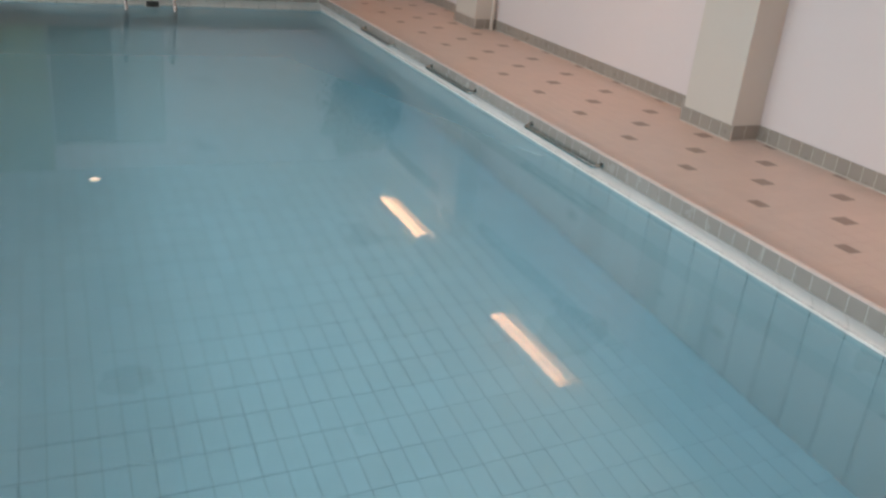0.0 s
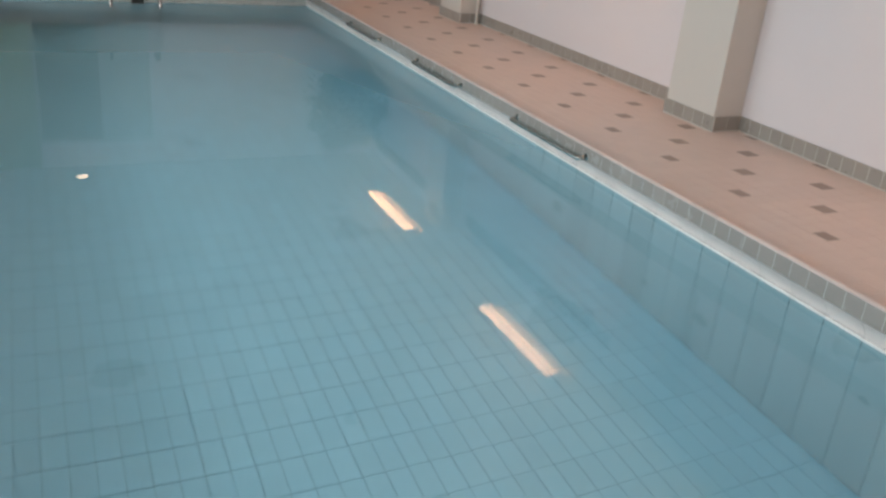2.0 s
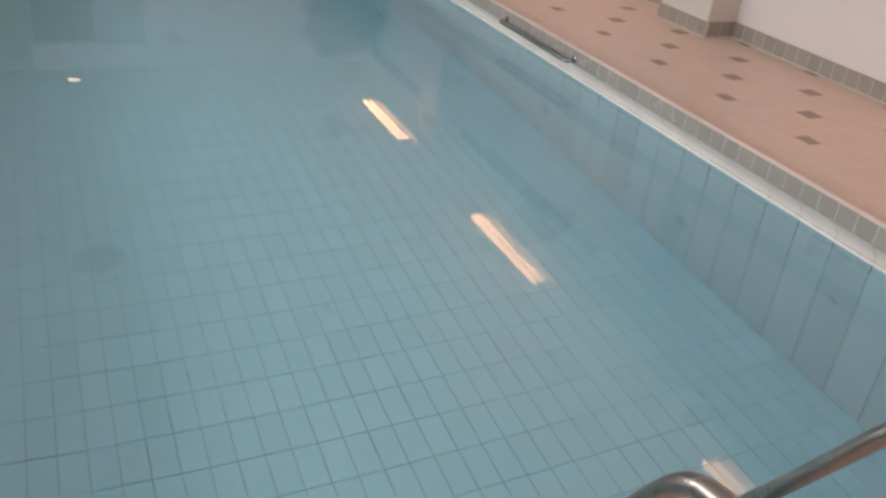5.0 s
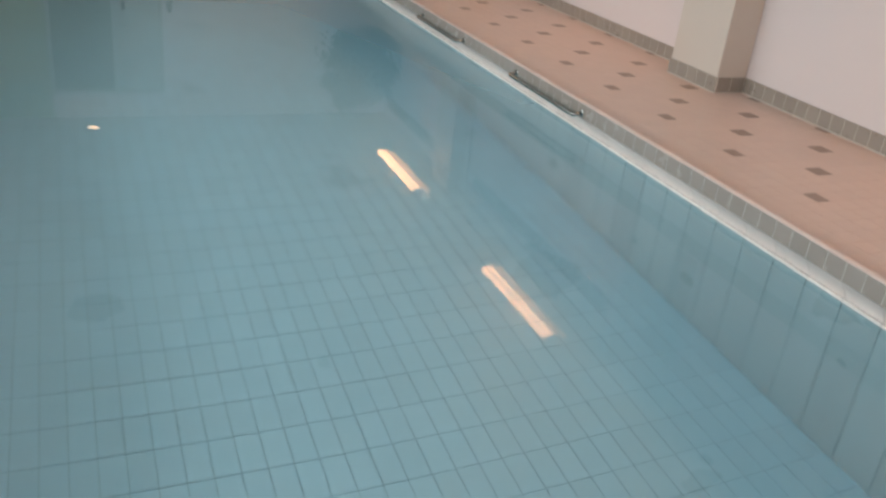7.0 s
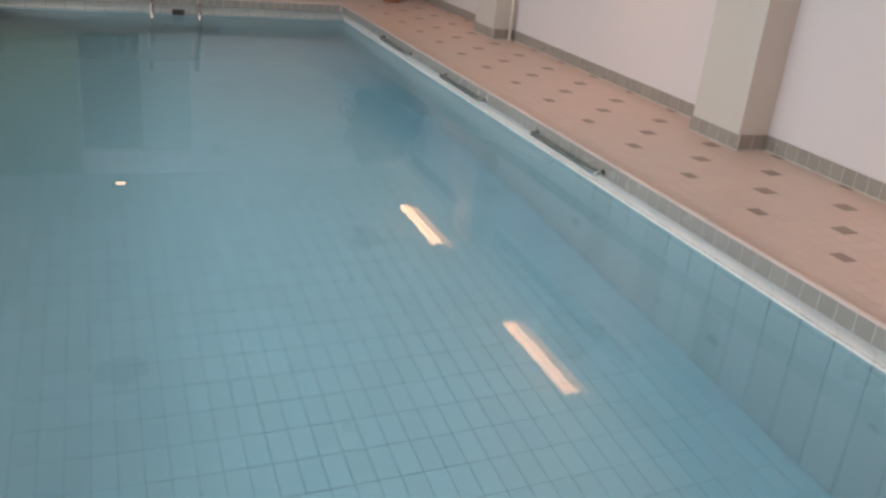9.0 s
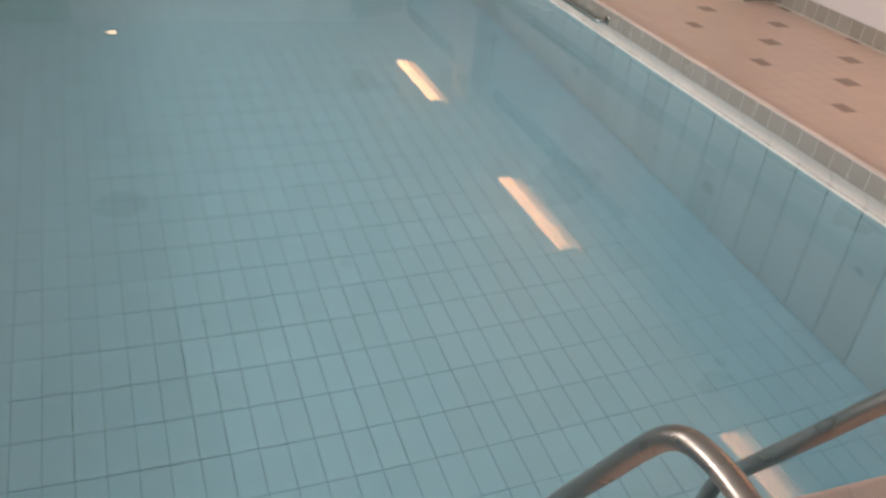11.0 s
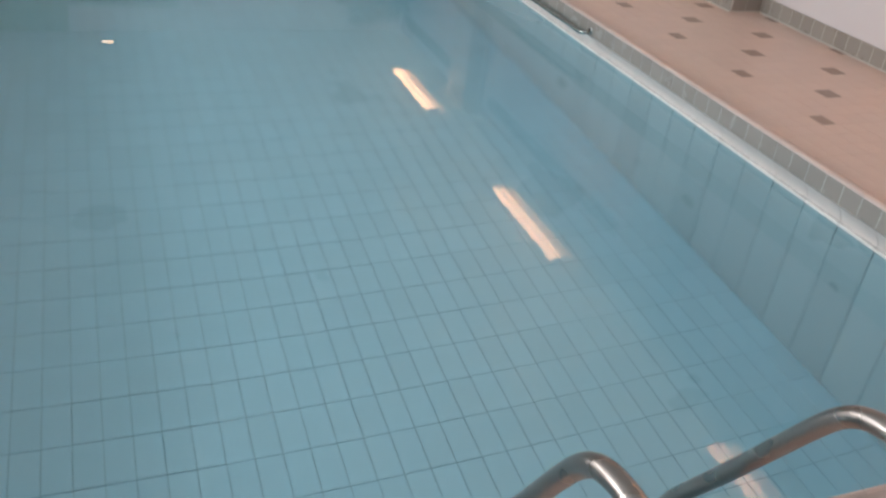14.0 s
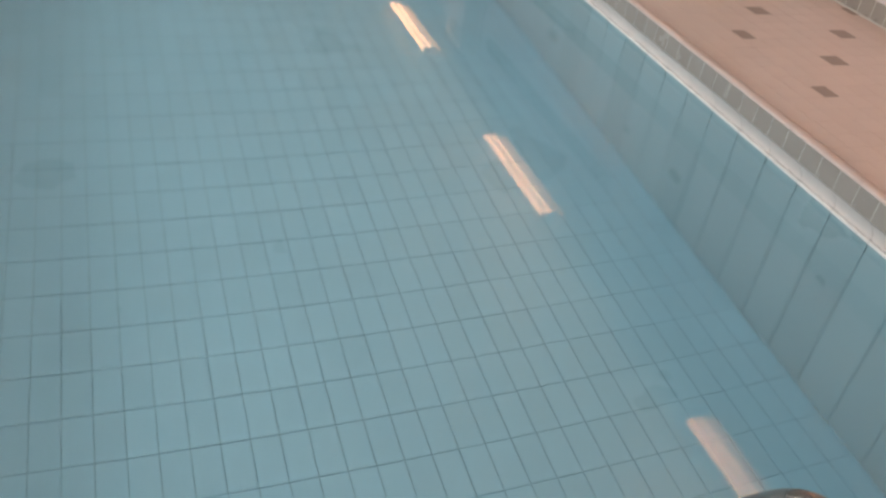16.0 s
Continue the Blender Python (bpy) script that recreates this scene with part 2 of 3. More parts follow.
# ---- room shell ----
def wall(name, x0, x1, y0, y1, label, mat, z0=-0.3, z1=CEIL_Z):
    return structure(part(name, box_bm(x0, x1, y0, y1, z0, z1), mat), label, "wall")


wall_east = wall("wall_east", ROOM_E, ROOM_E + 0.25, ROOM_S - 0.25, ROOM_N + 0.25, "white painted plaster wall beside the pool deck", M_WALL)
wall_south = wall("wall_south", ROOM_W, ROOM_E, ROOM_S - 0.25, ROOM_S, "plain painted plaster wall closing the pool hall", M_WALL)
# windows out of view, assumed so that daylight can fill the hall
WINDOWS = ((-6.4, -3.4), (-2.6, 0.4), (1.2, 4.2), (5.0, 8.0))
SILL_Z, HEAD_Z = 0.45, 2.18
west = bmesh.new()
cuts = [ROOM_S - 0.25, *(v for pair in WINDOWS for v in pair), ROOM_N + 0.25]
solid = [(a, b, -0.3, CEIL_Z) for a, b in zip(cuts[::2], cuts[1::2])]
solid += [(a, b, z0, z1) for a, b in WINDOWS for z0, z1 in ((-0.3, SILL_Z), (HEAD_Z, CEIL_Z))]
for y0, y1, z0, z1 in solid:
    bmesh.ops.create_cube(west, size=1, matrix=Matrix.LocRotScale((ROOM_W - 0.125, (y0 + y1) / 2, (z0 + z1) / 2), None, (0.25, y1 - y0, z1 - z0)))
wall_west = structure(part("wall_west", west, M_DARKWALL), "dark panelled wall with assumed windows beyond the pool", "wall")
for k, (y0, y1) in enumerate(WINDOWS):
    win = structure(empty(f"window_{k + 1}", ROOM_W - 0.14, (y0 + y1) / 2, SILL_Z), "unseen wide window with a white frame, assumed for daylight", "window")
    half, tall = (y1 - y0) / 2, HEAD_Z - SILL_Z
    for f0, f1, g0, g1 in ((-half, half, 0.0, 0.06), (-half, half, tall - 0.06, tall), (-half, -half + 0.06, 0.06, tall - 0.06), (half - 0.06, half, 0.06, tall - 0.06), (-0.03, 0.03, 0.06, tall - 0.06)):
        part("window_frame", box_bm(-0.03, 0.03, f0 + 0.001, f1 - 0.001, g0 + 0.001, g1 - 0.001, 0.004), M_FIXTURE, win)
    day = bpy.data.lights.new("daylight", "AREA")
    day.shape, day.size, day.size_y, day.energy, day.color = "RECTANGLE", y1 - y0 - 0.14, tall - 0.14, WINDOW_POWER * (0.8, 1.0, 0.98, 0.48)[k], DAY_COLOUR
    new("daylight", day).matrix_basis = look((ROOM_W - 0.19, (y0 + y1) / 2, (SILL_Z + HEAD_Z) / 2), (ROOM_E, (y0 + y1) / 2, (SILL_Z + HEAD_Z) / 2))
DOOR_X0, DOOR_X1, DOOR_X2, DOOR_H = -4.31, -3.33, -2.63, 2.13
north = bmesh.new()
for x0, x1, z0, z1 in ((DOOR_X2, ROOM_E, -0.3, CEIL_Z), (DOOR_X0, DOOR_X2, DOOR_H, CEIL_Z), (DOOR_X0, DOOR_X2, -0.3, -0.004)):
    bmesh.ops.create_cube(north, size=1, matrix=Matrix.LocRotScale(((x0 + x1) / 2, ROOM_N + 0.125, (z0 + z1) / 2), None, (x1 - x0, 0.25, z1 - z0)))
wall_north_side = wall("wall_north_side", ROOM_W, DOOR_X0, ROOM_N, ROOM_N + 0.25, "olive panelled end wall beside the dark door", M_PANEL)
wall_north = structure(part("wall_north", north, M_WALL), "painted plaster end wall with a door opening", "wall")
ceiling = structure(part("ceiling", box_bm(ROOM_W - 0.25, ROOM_E + 0.25, ROOM_S - 0.25, ROOM_N + 0.25, CEIL_Z, CEIL_Z + 0.2), M_CEIL), "plain white painted ceiling over the pool hall", "ceiling")

# the deck's bed, in four strips round the basin
bed = bmesh.new()
OUT = COPING - 0.02
for x0, x1, y0, y1 in ((RIM_E + OUT, ROOM_E, ROOM_S, ROOM_N), (ROOM_W, RIM_W - OUT, ROOM_S, ROOM_N),
                       (RIM_W - OUT, RIM_E + OUT, ROOM_S, RIM_S - 0.035), (RIM_W - OUT, RIM_E + OUT, RIM_N + OUT, ROOM_N)):
    bmesh.ops.create_cube(bed, size=1, matrix=Matrix.LocRotScale(((x0 + x1) / 2, (y0 + y1) / 2, -0.1515), None, (x1 - x0, y1 - y0, 0.30)))
floor = structure(part("floor", bed, M_GROUT), "beige tiled pool deck with small brown inlay tiles", "floor")

# ---- pool basin ----
basin = bmesh.new()
B = 0.004
for x0, x1, y0, y1, z0, z1 in (
        (POOL_W - 0.3, POOL_E + 0.3, POOL_S - 0.3, POOL_N + 0.3, BOTTOM_Z - 0.25, BOTTOM_Z - 0.006),
        (POOL_E + B, POOL_E + 0.3, POOL_S - 0.3, POOL_N + 0.3, BOTTOM_Z - 0.006, -0.31), (POOL_W - 0.3, POOL_W - B, POOL_S - 0.3, POOL_N + 0.3, BOTTOM_Z - 0.006, -0.31),
        (POOL_W - B, POOL_E + B, POOL_S - 0.3, POOL_S - B, BOTTOM_Z - 0.006, -0.31), (POOL_W - B, POOL_E + B, POOL_N + B, POOL_N + 0.3, BOTTOM_Z - 0.006, -0.31)):
    bmesh.ops.create_cube(basin, size=1, matrix=Matrix.LocRotScale(((x0 + x1) / 2, (y0 + y1) / 2, (z0 + z1) / 2), None, (x1 - x0, y1 - y0, z1 - z0)))
pool_floor = structure(part("pool_basin", basin, M_POOL_GROUT), "blue tiled basin of an indoor swimming pool", "swimming pool")

# the water's surface
w = 0.004
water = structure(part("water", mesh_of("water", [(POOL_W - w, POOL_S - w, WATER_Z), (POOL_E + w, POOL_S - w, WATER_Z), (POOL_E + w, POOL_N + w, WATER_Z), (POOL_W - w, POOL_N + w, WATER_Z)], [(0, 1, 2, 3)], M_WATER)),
                  "still, slightly hazy pool water mirroring the lamps", "water")
water.visible_shadow = False

# ---- pillars ----
def pillar(y0, y1, label):
    p = empty("pillar", PILLAR_X + 0.16, (y0 + y1) / 2, 0)
    shaft = part("shaft", box_bm(PILLAR_X - p.location.x + 0.006, ROOM_E - p.location.x - 0.002, -(y1 - y0) / 2 + 0.006, (y1 - y0) / 2 - 0.006, 0.001, CEIL_Z - 0.002, 0.006), M_PILLAR, p)
    return tagged(p, label, "pillar", group="pillars along the wall")


pillars = [pillar(0.57, 1.21, "beige painted square pillar with a grey tiled base"), pillar(5.58, 6.22, "beige painted square pillar beside a white pipe")]

# ---- lamps ----
def strip_lamp(y):
    """A strip lamp with two rounded covers; its origin is at the ceiling."""
    p = empty("strip_lamp", 0.43, y, CEIL_Z)
    for by in (-0.5, 0.5):
        part("bracket", box_bm(-0.02, 0.02, by - 0.03, by + 0.03, -0.05, -0.001, 0.004), M_FIXTURE, p)
    part("spine", box_bm(-0.09, 0.09, -0.815, 0.815, -0.062, -0.05, 0.004), M_FIXTURE, p, "white sheet metal spine")
    for s in (-0.82, 0.82):
        part("end_cap", box_bm(-0.1, 0.1, s - 0.005, s + 0.005, -0.11, -0.05, 0.003), M_FIXTURE, p)
    for x, r in ((-0.058, 0.038), (0.040, 0.024)):
        line = [(x + r * math.cos(a), -0.064 - 0.85 * r * math.sin(a)) for a in (math.pi * k / 10 for k in range(11))]
        bm = bmesh.new()
        rings = [[bm.verts.new((px, y_, pz)) for px, pz in line] for y_ in (-0.812, 0.812)]
        for k in range(len(line)):
            bm.faces.new((rings[0][k], rings[0][(k + 1) % len(line)], rings[1][(k + 1) % len(line)], rings[1][k])).smooth = k < 10
        part("diffuser", bm, M_TUBE, p, "lit warm translucent cover")
    # no part of the lamp: a glowing strip added for the ceiling's halo
    part("halo_strip", box_bm(0.101, 0.180, -0.80, 0.80, -0.075, -0.052, 0.008), M_GLOW, p, "added orange strip glowing as the lamp's halo")
    return tagged(p, "lit warm strip lamp with two rounded covers under the ceiling", "lamp", group="strip lamps over the deck")


for lamp_y in (6.39, 2.39, -2.03):
    strip_lamp(lamp_y)


def downlight(x, y):
    p = empty("downlight", x, y, CEIL_Z)
    part("trim_ring", lathe([(0.10, -0.001), (0.125, -0.001), (0.122, -0.012), (0.10, -0.016), (0.097, -0.001)], 28, False), M_DARK, p, "dark trim ring")
    part("lens", lathe([(0.001, -0.010), (0.06, -0.010), (0.097, -0.004)], 28, False), M_SPOT, p, "lit round lens")
    return tagged(p, "lit round downlight recessed in the ceiling", "lamp")


downlight(-3.77, 8.86)


# ---- door in the end wall ----
def door(x0, x1, name, label, mat, handle_x):
    d = structure(empty(name, (x0 + x1) / 2, ROOM_N + 0.06, 0), label, "door")
    h = (x1 - x0) / 2
    part("leaf", box_bm(-h + 0.05, h - 0.05, 0.0, 0.04, 0.01, DOOR_H - 0.05, 0.003), mat, d)
    for a, b, z0, z1 in ((-h + 0.002, -h + 0.048, 0, DOOR_H - 0.002), (h - 0.048, h - 0.002, 0, DOOR_H - 0.002), (-h + 0.05, h - 0.05, DOOR_H - 0.048, DOOR_H - 0.002)):
        part("door_frame", box_bm(a, b, -0.07, 0.06, z0, z1, 0.003), M_DOOR_LIGHT, d)
    part("door_handle", tube(rounded([(handle_x, 0.0, 1.05), (handle_x, -0.05, 1.05), (handle_x + 0.11, -0.05, 1.05)], 0.02), 0.010, 10), M_STEEL, d)


door(DOOR_X0, DOOR_X1, "door_1", "dark wooden door in the end wall", M_DOOR, 0.30)
door(DOOR_X1, DOOR_X2, "door_2", "grey painted door beside the dark door", M_DOOR_LIGHT, -0.25)


# ---- white pipe by the pillar ----
def pipe(x, y):
    p = empty("pipe", x, y, 0)
    part("tube", tube([(0, 0, 0.001), (0, 0, 0.6), (0, 0, 1.6), (0, 0, CEIL_Z - 0.002)], 0.021, 14), M_PIPE, p)
    part("collar", lathe([(0.022, 0.0015), (0.036, 0.0015), (0.034, 0.012), (0.022, 0.014)], 18, False), M_PIPE, p)
    for z in (0.55, 1.75):
        part("clip", lathe([(0.0215, z - 0.012), (0.026, z - 0.012), (0.026, z + 0.012), (0.0215, z + 0.012)], 16, False), M_PIPE, p)
    return tagged(p, "white painted pipe rising beside a beige pillar", "pipe")


pipe(1.085, 5.525)


# ---- potted plant in the far corner ----
def potted_plant(x, y):
    p = empty("potted_plant", x, y, 0)
    part("pot", lathe([(0.001, 0.002), (0.125, 0.002), (0.135, 0.02), (0.175, 0.30), (0.178, 0.31), (0.192, 0.312), (0.194, 0.36), (0.178, 0.362), (0.165, 0.33), (0.15, 0.30)], 32, False), M_POT, p, "terracotta pot")
    part("soil", lathe([(0.001, 0.318), (0.08, 0.322), (0.166, 0.312)], 24, False), M_SOIL, p)
    rng = random.Random(7)
    tips = []
    trunk = part("trunk", tube([(0, 0, 0.30), (0.01, 0.0, 0.6), (-0.015, 0.01, 0.95), (0.01, 0.0, 1.3), (0.0, 0.01, 1.9)], 0.026, 10, 0.45), M_BARK, p)
    for k in range(13):
        z = 0.92 + 0.95 * k / 12
        a = k * 2.4
        reach = 0.30 + 0.22 * math.sin(math.pi * (k + 1) / 14)
        end = Vector((math.cos(a) * reach * 1.05, math.sin(a) * reach * 0.75, z + 0.22))
        mid = Vector((math.cos(a) * reach * 0.5, math.sin(a) * reach * 0.4, z + 0.13))
        part("branch", tube([(0, 0, z), tuple(mid), tuple(end)], 0.009, 6, 0.5), M_BARK, p)
        tips += [mid.lerp(end, t) for t in (0.0, 0.35, 0.7, 1.0)]
    tips += [Vector((0, 0, 1.95)), Vector((0.05, 0.03, 2.1)), Vector((-0.05, 0, 2.05))]
    verts, faces = [], []
    for tip in tips:
        for _ in range(170):
            o = tip + Vector((rng.gauss(0, 0.10), rng.gauss(0, 0.09), rng.gauss(0, 0.085)))
            d = Vector((rng.uniform(-1, 1), rng.uniform(-1, 1), rng.uniform(-0.9, 0.3))).normalized()
            s = d.cross(Vector((rng.uniform(-0.4, 0.4), rng.uniform(-0.4, 0.4), 1))).normalized()
            n = d.cross(s)
            ln, wd = rng.uniform(0.05, 0.085), rng.uniform(0.018, 0.028)
            i = len(verts)
            verts += [o, o + d * ln * 0.5 + s * wd, o + d * ln + n * 0.01, o + d * ln * 0.5 - s * wd, o + d * ln * 0.5 + n * 0.006]
            faces += [(i, i + 1, i + 4), (i + 1, i + 2, i + 4), (i + 2, i + 3, i + 4), (i + 3, i, i + 4)]
    part("crown", mesh_of("crown", verts, faces, M_LEAF), None, p, "dense dark green leaves")
    return tagged(p, "tall leafy plant in a terracotta pot on the deck", "plant")


potted_plant(0.50, 8.86)


# ---- ladders ----
def smooth_line(points, steps):
    """A curve through points."""
    pts = [Vector(p) for p in points]
    pts = [pts[0] * 2 - pts[1], *pts, pts[-1] * 2 - pts[-2]]
    out = []
    for a, b, c, d in zip(pts, pts[1:], pts[2:], pts[3:]):
        for k in range(steps):
            u = k / steps
            out.append(0.5 * (2 * b + (c - a) * u + (2 * a - 5 * b + 4 * c - d) * u * u + (3 * b - a - 3 * c + d) * u ** 3))
    return out + [pts[-2]]


def pool_ladder(x, y, rz, label):
    """Two bent steel rails with treads; the origin lies on the deck's edge, +y points into the pool."""
    p = empty("pool_ladder", x, y, 0, rz)
    bend = [(0.265, -1.20), (0.265, -0.80), (0.265, -0.36), (0.258, -0.24), (0.235, -0.155), (0.18, -0.055), (0.08, 0.121), (-0.02, 0.298), (-0.10, 0.440), (-0.15, 0.515), (-0.20, 0.558),
            (-0.26, 0.578), (-0.33, 0.582), (-0.41, 0.570), (-0.50, 0.526), (-0.565, 0.444), (-0.59, 0.33), (-0.59, 0.15), (-0.59, 0.004)]
    for s, lift in ((-0.308, 0.010), (0.331, -0.006)):
        line = smooth_line([(s, u, v if v < 0.01 else v + lift) for u, v in bend], 4)
        rail = part("rail", tube(line, 0.025, 20), M_STEEL, p, "bent stainless steel rail")
        part("flange", lathe([(0.022, 0.003), (0.045, 0.003), (0.043, 0.012), (0.022, 0.016)], 20, False), M_STEEL, rail, at=pose(s, -0.59, 0))
    for z in (-0.82, -1.06):
        part("tread", box_bm(-0.293, 0.31, 0.225, 0.305, z - 0.012, z + 0.012, 0.006), M_SHADOWSTEEL, p)
    return tagged(p, label, "ladder", group="pool ladders")


pool_ladder(-2.7325, RIM_S, 0, "stainless steel pool ladder with two arched rails")
pool_ladder(-2.93, RIM_N, 180, "stainless steel pool ladder at the far edge")


# ---- grab rails on the riser ----
def grab_rail(y0):
    """A bar along the edge, bent back into the riser at both ends."""
    p = empty("grab_rail", RIM_E, y0, -0.068)
    part("bar", tube(rounded([(-0.002, 0.0, 0.012), (-0.072, 0.0, -0.006), (-0.072, 1.09, -0.006), (-0.002, 1.09, 0.012)], 0.05, 8), 0.0150, 14), M_BRIGHT, p)
    for y in (0.0, 1.09):
        part("flange", lathe([(0.0005, 0.0), (0.027, 0.0), (0.027, 0.005), (0.018, 0.008)], 18, False), M_BRIGHT, p, at=pose(-0.0015, y, 0.012, 0, -90, 0))
    return tagged(p, "stainless steel grab rail fixed to the grey tiled pool edge", "grab rail", group="grab rails along the pool")


for rail_y in (0.30, 2.52, 4.74):
    grab_rail(rail_y)


# ---- skimmer in the far wall ----
def skimmer(x):
    p = empty("skimmer", x, RIM_N + 0.02, -0.195)
    part("mouth", box_bm(-0.085, 0.085, 0.004, 0.05, -0.042, 0.042), M_DARK, p, "dark opening")
    for a, b, c, d in ((-0.095, 0.095, 0.042, 0.052), (-0.095, 0.095, -0.052, -0.042), (-0.095, -0.085, -0.042, 0.042), (0.085, 0.095, -0.042, 0.042)):
        part("rim", box_bm(a, b, 0.0, 0.05, c, d, 0.002), M_BAND_END, p)
    return tagged(p, "dark skimmer opening in the pale tiled pool edge", "skimmer")


skimmer(-2.89)


# ---- pool edge: coping, grey riser, white ledge, wall tiles ----
def extruded(name, outline, length, mat, gap):
    """A piece with the outline (out, up) that runs along y, with gaps for the joints at its ends."""
    a, b = gap / 2, length - gap / 2
    k = len(outline)
    verts = [(d, a, z) for d, z in outline] + [(d, b, z) for d, z in outline]
    faces = [(i, (i + 1) % k, (i + 1) % k + k, i + k) for i in range(k)] + [tuple(range(k))[::-1], tuple(range(k, 2 * k))]
    return mesh_of(name, verts, faces, mat)


COPING_LINE = [(0.003, 0.007), (0.0, 0.010), (-0.0015, 0.015), (0.0, 0.020), (0.005, 0.0245), (0.013, 0.027), (0.024, 0.0275), (0.037, 0.0245), (0.052, 0.0175), (0.070, 0.0085), (0.0905, 0.0), (0.0905, -0.03), (0.003, -0.03)]
RISER_LINE = [(0.0005, -0.0965), (0.0, -0.095), (0.0, 0.0045), (0.0005, 0.006), (0.0028, 0.006), (0.0028, -0.0965)]
COVE = [(0.001, -0.0985), (0.010, -0.108), (0.022, -0.1215), (0.035, -0.138), (0.046, -0.155), (0.055, -0.173), (0.060, -0.188), (0.0615, -0.199)]
LIP = [(0.055, -0.2015), (0.048, -0.2025), (0.0455, -0.206), (0.0455, -0.213), (0.048, -0.2165), (0.056, -0.218)]
COVE_LINE = [*COVE, (0.072, -0.2), (0.072, -0.0985)]
LIP_LINE = [(0.063, -0.2005), *LIP, (RECESS, -0.2215), (RECESS + 0.003, -0.2215), (0.066, -0.205)]
WALL_LINE = [(RECESS, BOTTOM_Z - 0.004), (RECESS, -0.223), (RECESS + 0.0035, -0.223), (RECESS + 0.0035, BOTTOM_Z - 0.004)]
JOINT_LINE = [*((d + 0.004, z) for d, z in COVE), (0.0545, -0.2045), (0.0515, -0.2065), (0.0515, -0.213), (0.060, -0.216), (0.060, BOTTOM_Z - 0.004), (0.074, BOTTOM_Z - 0.004), (0.074, -0.0985)]
STRETCH = 2 * RISER


def edge_run(name, x, y, rz, length):
    """One side of the pool's edge: coping, riser, recessed white cove with its lip, and the wall below. y runs along it, d away from the water."""
    place = pose(x, y, 0, 0, 0, rz)
    bm = bmesh.new()
    for d0, d1, z0, z1 in ((0.0012, 0.31, -0.0965, -0.031), (0.0012, 0.0028, -0.031, 0.005), (0.075, 0.32, -0.312, -0.0966)):
        bmesh.ops.create_cube(bm, size=1, matrix=place @ Matrix.LocRotScale(((d0 + d1) / 2, length / 2, (z0 + z1) / 2), None, (d1 - d0, length, z1 - z0)))
    base = structure(part(name, bm, M_GREY_GROUT), "tiled pool edge with beige coping, grey riser and recessed white cove", "pool edge")
    end = rz == 90
    part("wall_joint", extruded("wall_joint", JOINT_LINE, length + 0.1, M_WALL_GROUT, 0.0), None, base, "dark joints between the wall tiles", at=place @ pose(0, -0.05, 0))
    n = int(length / STRETCH)
    step = length / n
    coping = [(d * COPING_S / COPING, z) for d, z in COPING_LINE] if rz == -90 else COPING_LINE
    kinds = [("coping_tile", coping, step, M_COPING, 0.001 if rz == -90 else 0.003, n, RISER_SHIFT), ("riser_tile", RISER_LINE, step / 2, M_GREY, 0.0048, 2 * n, RISER_SHIFT),
             ("wall_tile", WALL_LINE, step, M_POOL_WALL, 0.006, n, RISER_SHIFT + RISER), ("cove_tile", COVE_LINE, step, M_BAND_END if end else M_LEDGE, 0.004, n, RISER_SHIFT + RISER),
             ("lip_tile", LIP_LINE, step, M_BAND_END if end else M_LIP, 0.005, n, RISER_SHIFT + RISER)]
    for piece, outline, run, mat, gap, count, shift in kinds:
        me = extruded(piece, outline, run, mat, gap)
        spare = 1 if piece in ("wall_tile", "cove_tile", "lip_tile") else 0
        for k in range(-spare, count + spare):
            part(piece, me, None, base, at=place @ pose(0, k * run + shift, 0))
    if rz in (90, -90):
        corner = extruded("coping_corner", coping, COPING - 0.002, M_COPING, 0.002)
        for s in (-COPING + 0.002, length):
            part("coping_corner", corner, None, base, at=place @ pose(0, s, 0))
    return base


# ---- baseboard ----
def baseboard(name, x, y, rz, length):
    """Grey tiles along y, facing -x."""
    place = pose(x, y, 0, 0, 0, rz)
    bm = bmesh.new()
    bmesh.ops.create_cube(bm, size=1, matrix=place @ Matrix.LocRotScale((-0.005, length / 2, 0.065), None, (0.010, length, 0.124)))
    bmesh.ops.create_cube(bm, size=1, matrix=place @ Matrix.LocRotScale((-0.0075, length / 2, 0.0055), None, (0.0155, length, 0.008)))
    base = structure(part(name, bm, M_GREY_GROUT), "grey tiled baseboard along the deck", "baseboard")
    n = max(1, round(length / RISER))
    run = length / n
    outline = [(-0.007, 0.011), (-0.0115, 0.011), (-0.012, 0.0125), (-0.012, 0.1285), (-0.0115, 0.130), (-0.007, 0.130)]
    me = extruded("baseboard_tile", outline, run, M_BASE, 0.007)
    for k in range(n):
        part("tile", me, None, base, at=place @ pose(0, k * run, 0))
    return base


# ---- frieze of dark tiles high on the wall ----
def frieze(x, y0, y1):
    bm = box_bm(x - 0.003, x - 0.0005, y0, y1, 2.135, 2.365)
    base = structure(part("trim", bm, M_WALL), "narrow frieze of staggered dark tiles high on the wall", "frieze")
    me = mesh_of("frieze_tile", *tile_geometry(-0.045, 0.045, -0.034, 0.034, 0.0, 0.006, 0.001), M_FRIEZE)
    upright = Matrix(((0, 0, -1, 0), (1, 0, 0, 0), (0, -1, 0, 0), (0, 0, 0, 1)))
    for row, z in enumerate((2.18, 2.25, 2.32)):
        for k in range(int((y1 - y0 - 0.16) / 0.14)):
            part("tile", me, None, base, at=pose(x - 0.003, y0 + 0.06 + 0.07 * (row % 2) + 0.14 * k, z) @ upright)


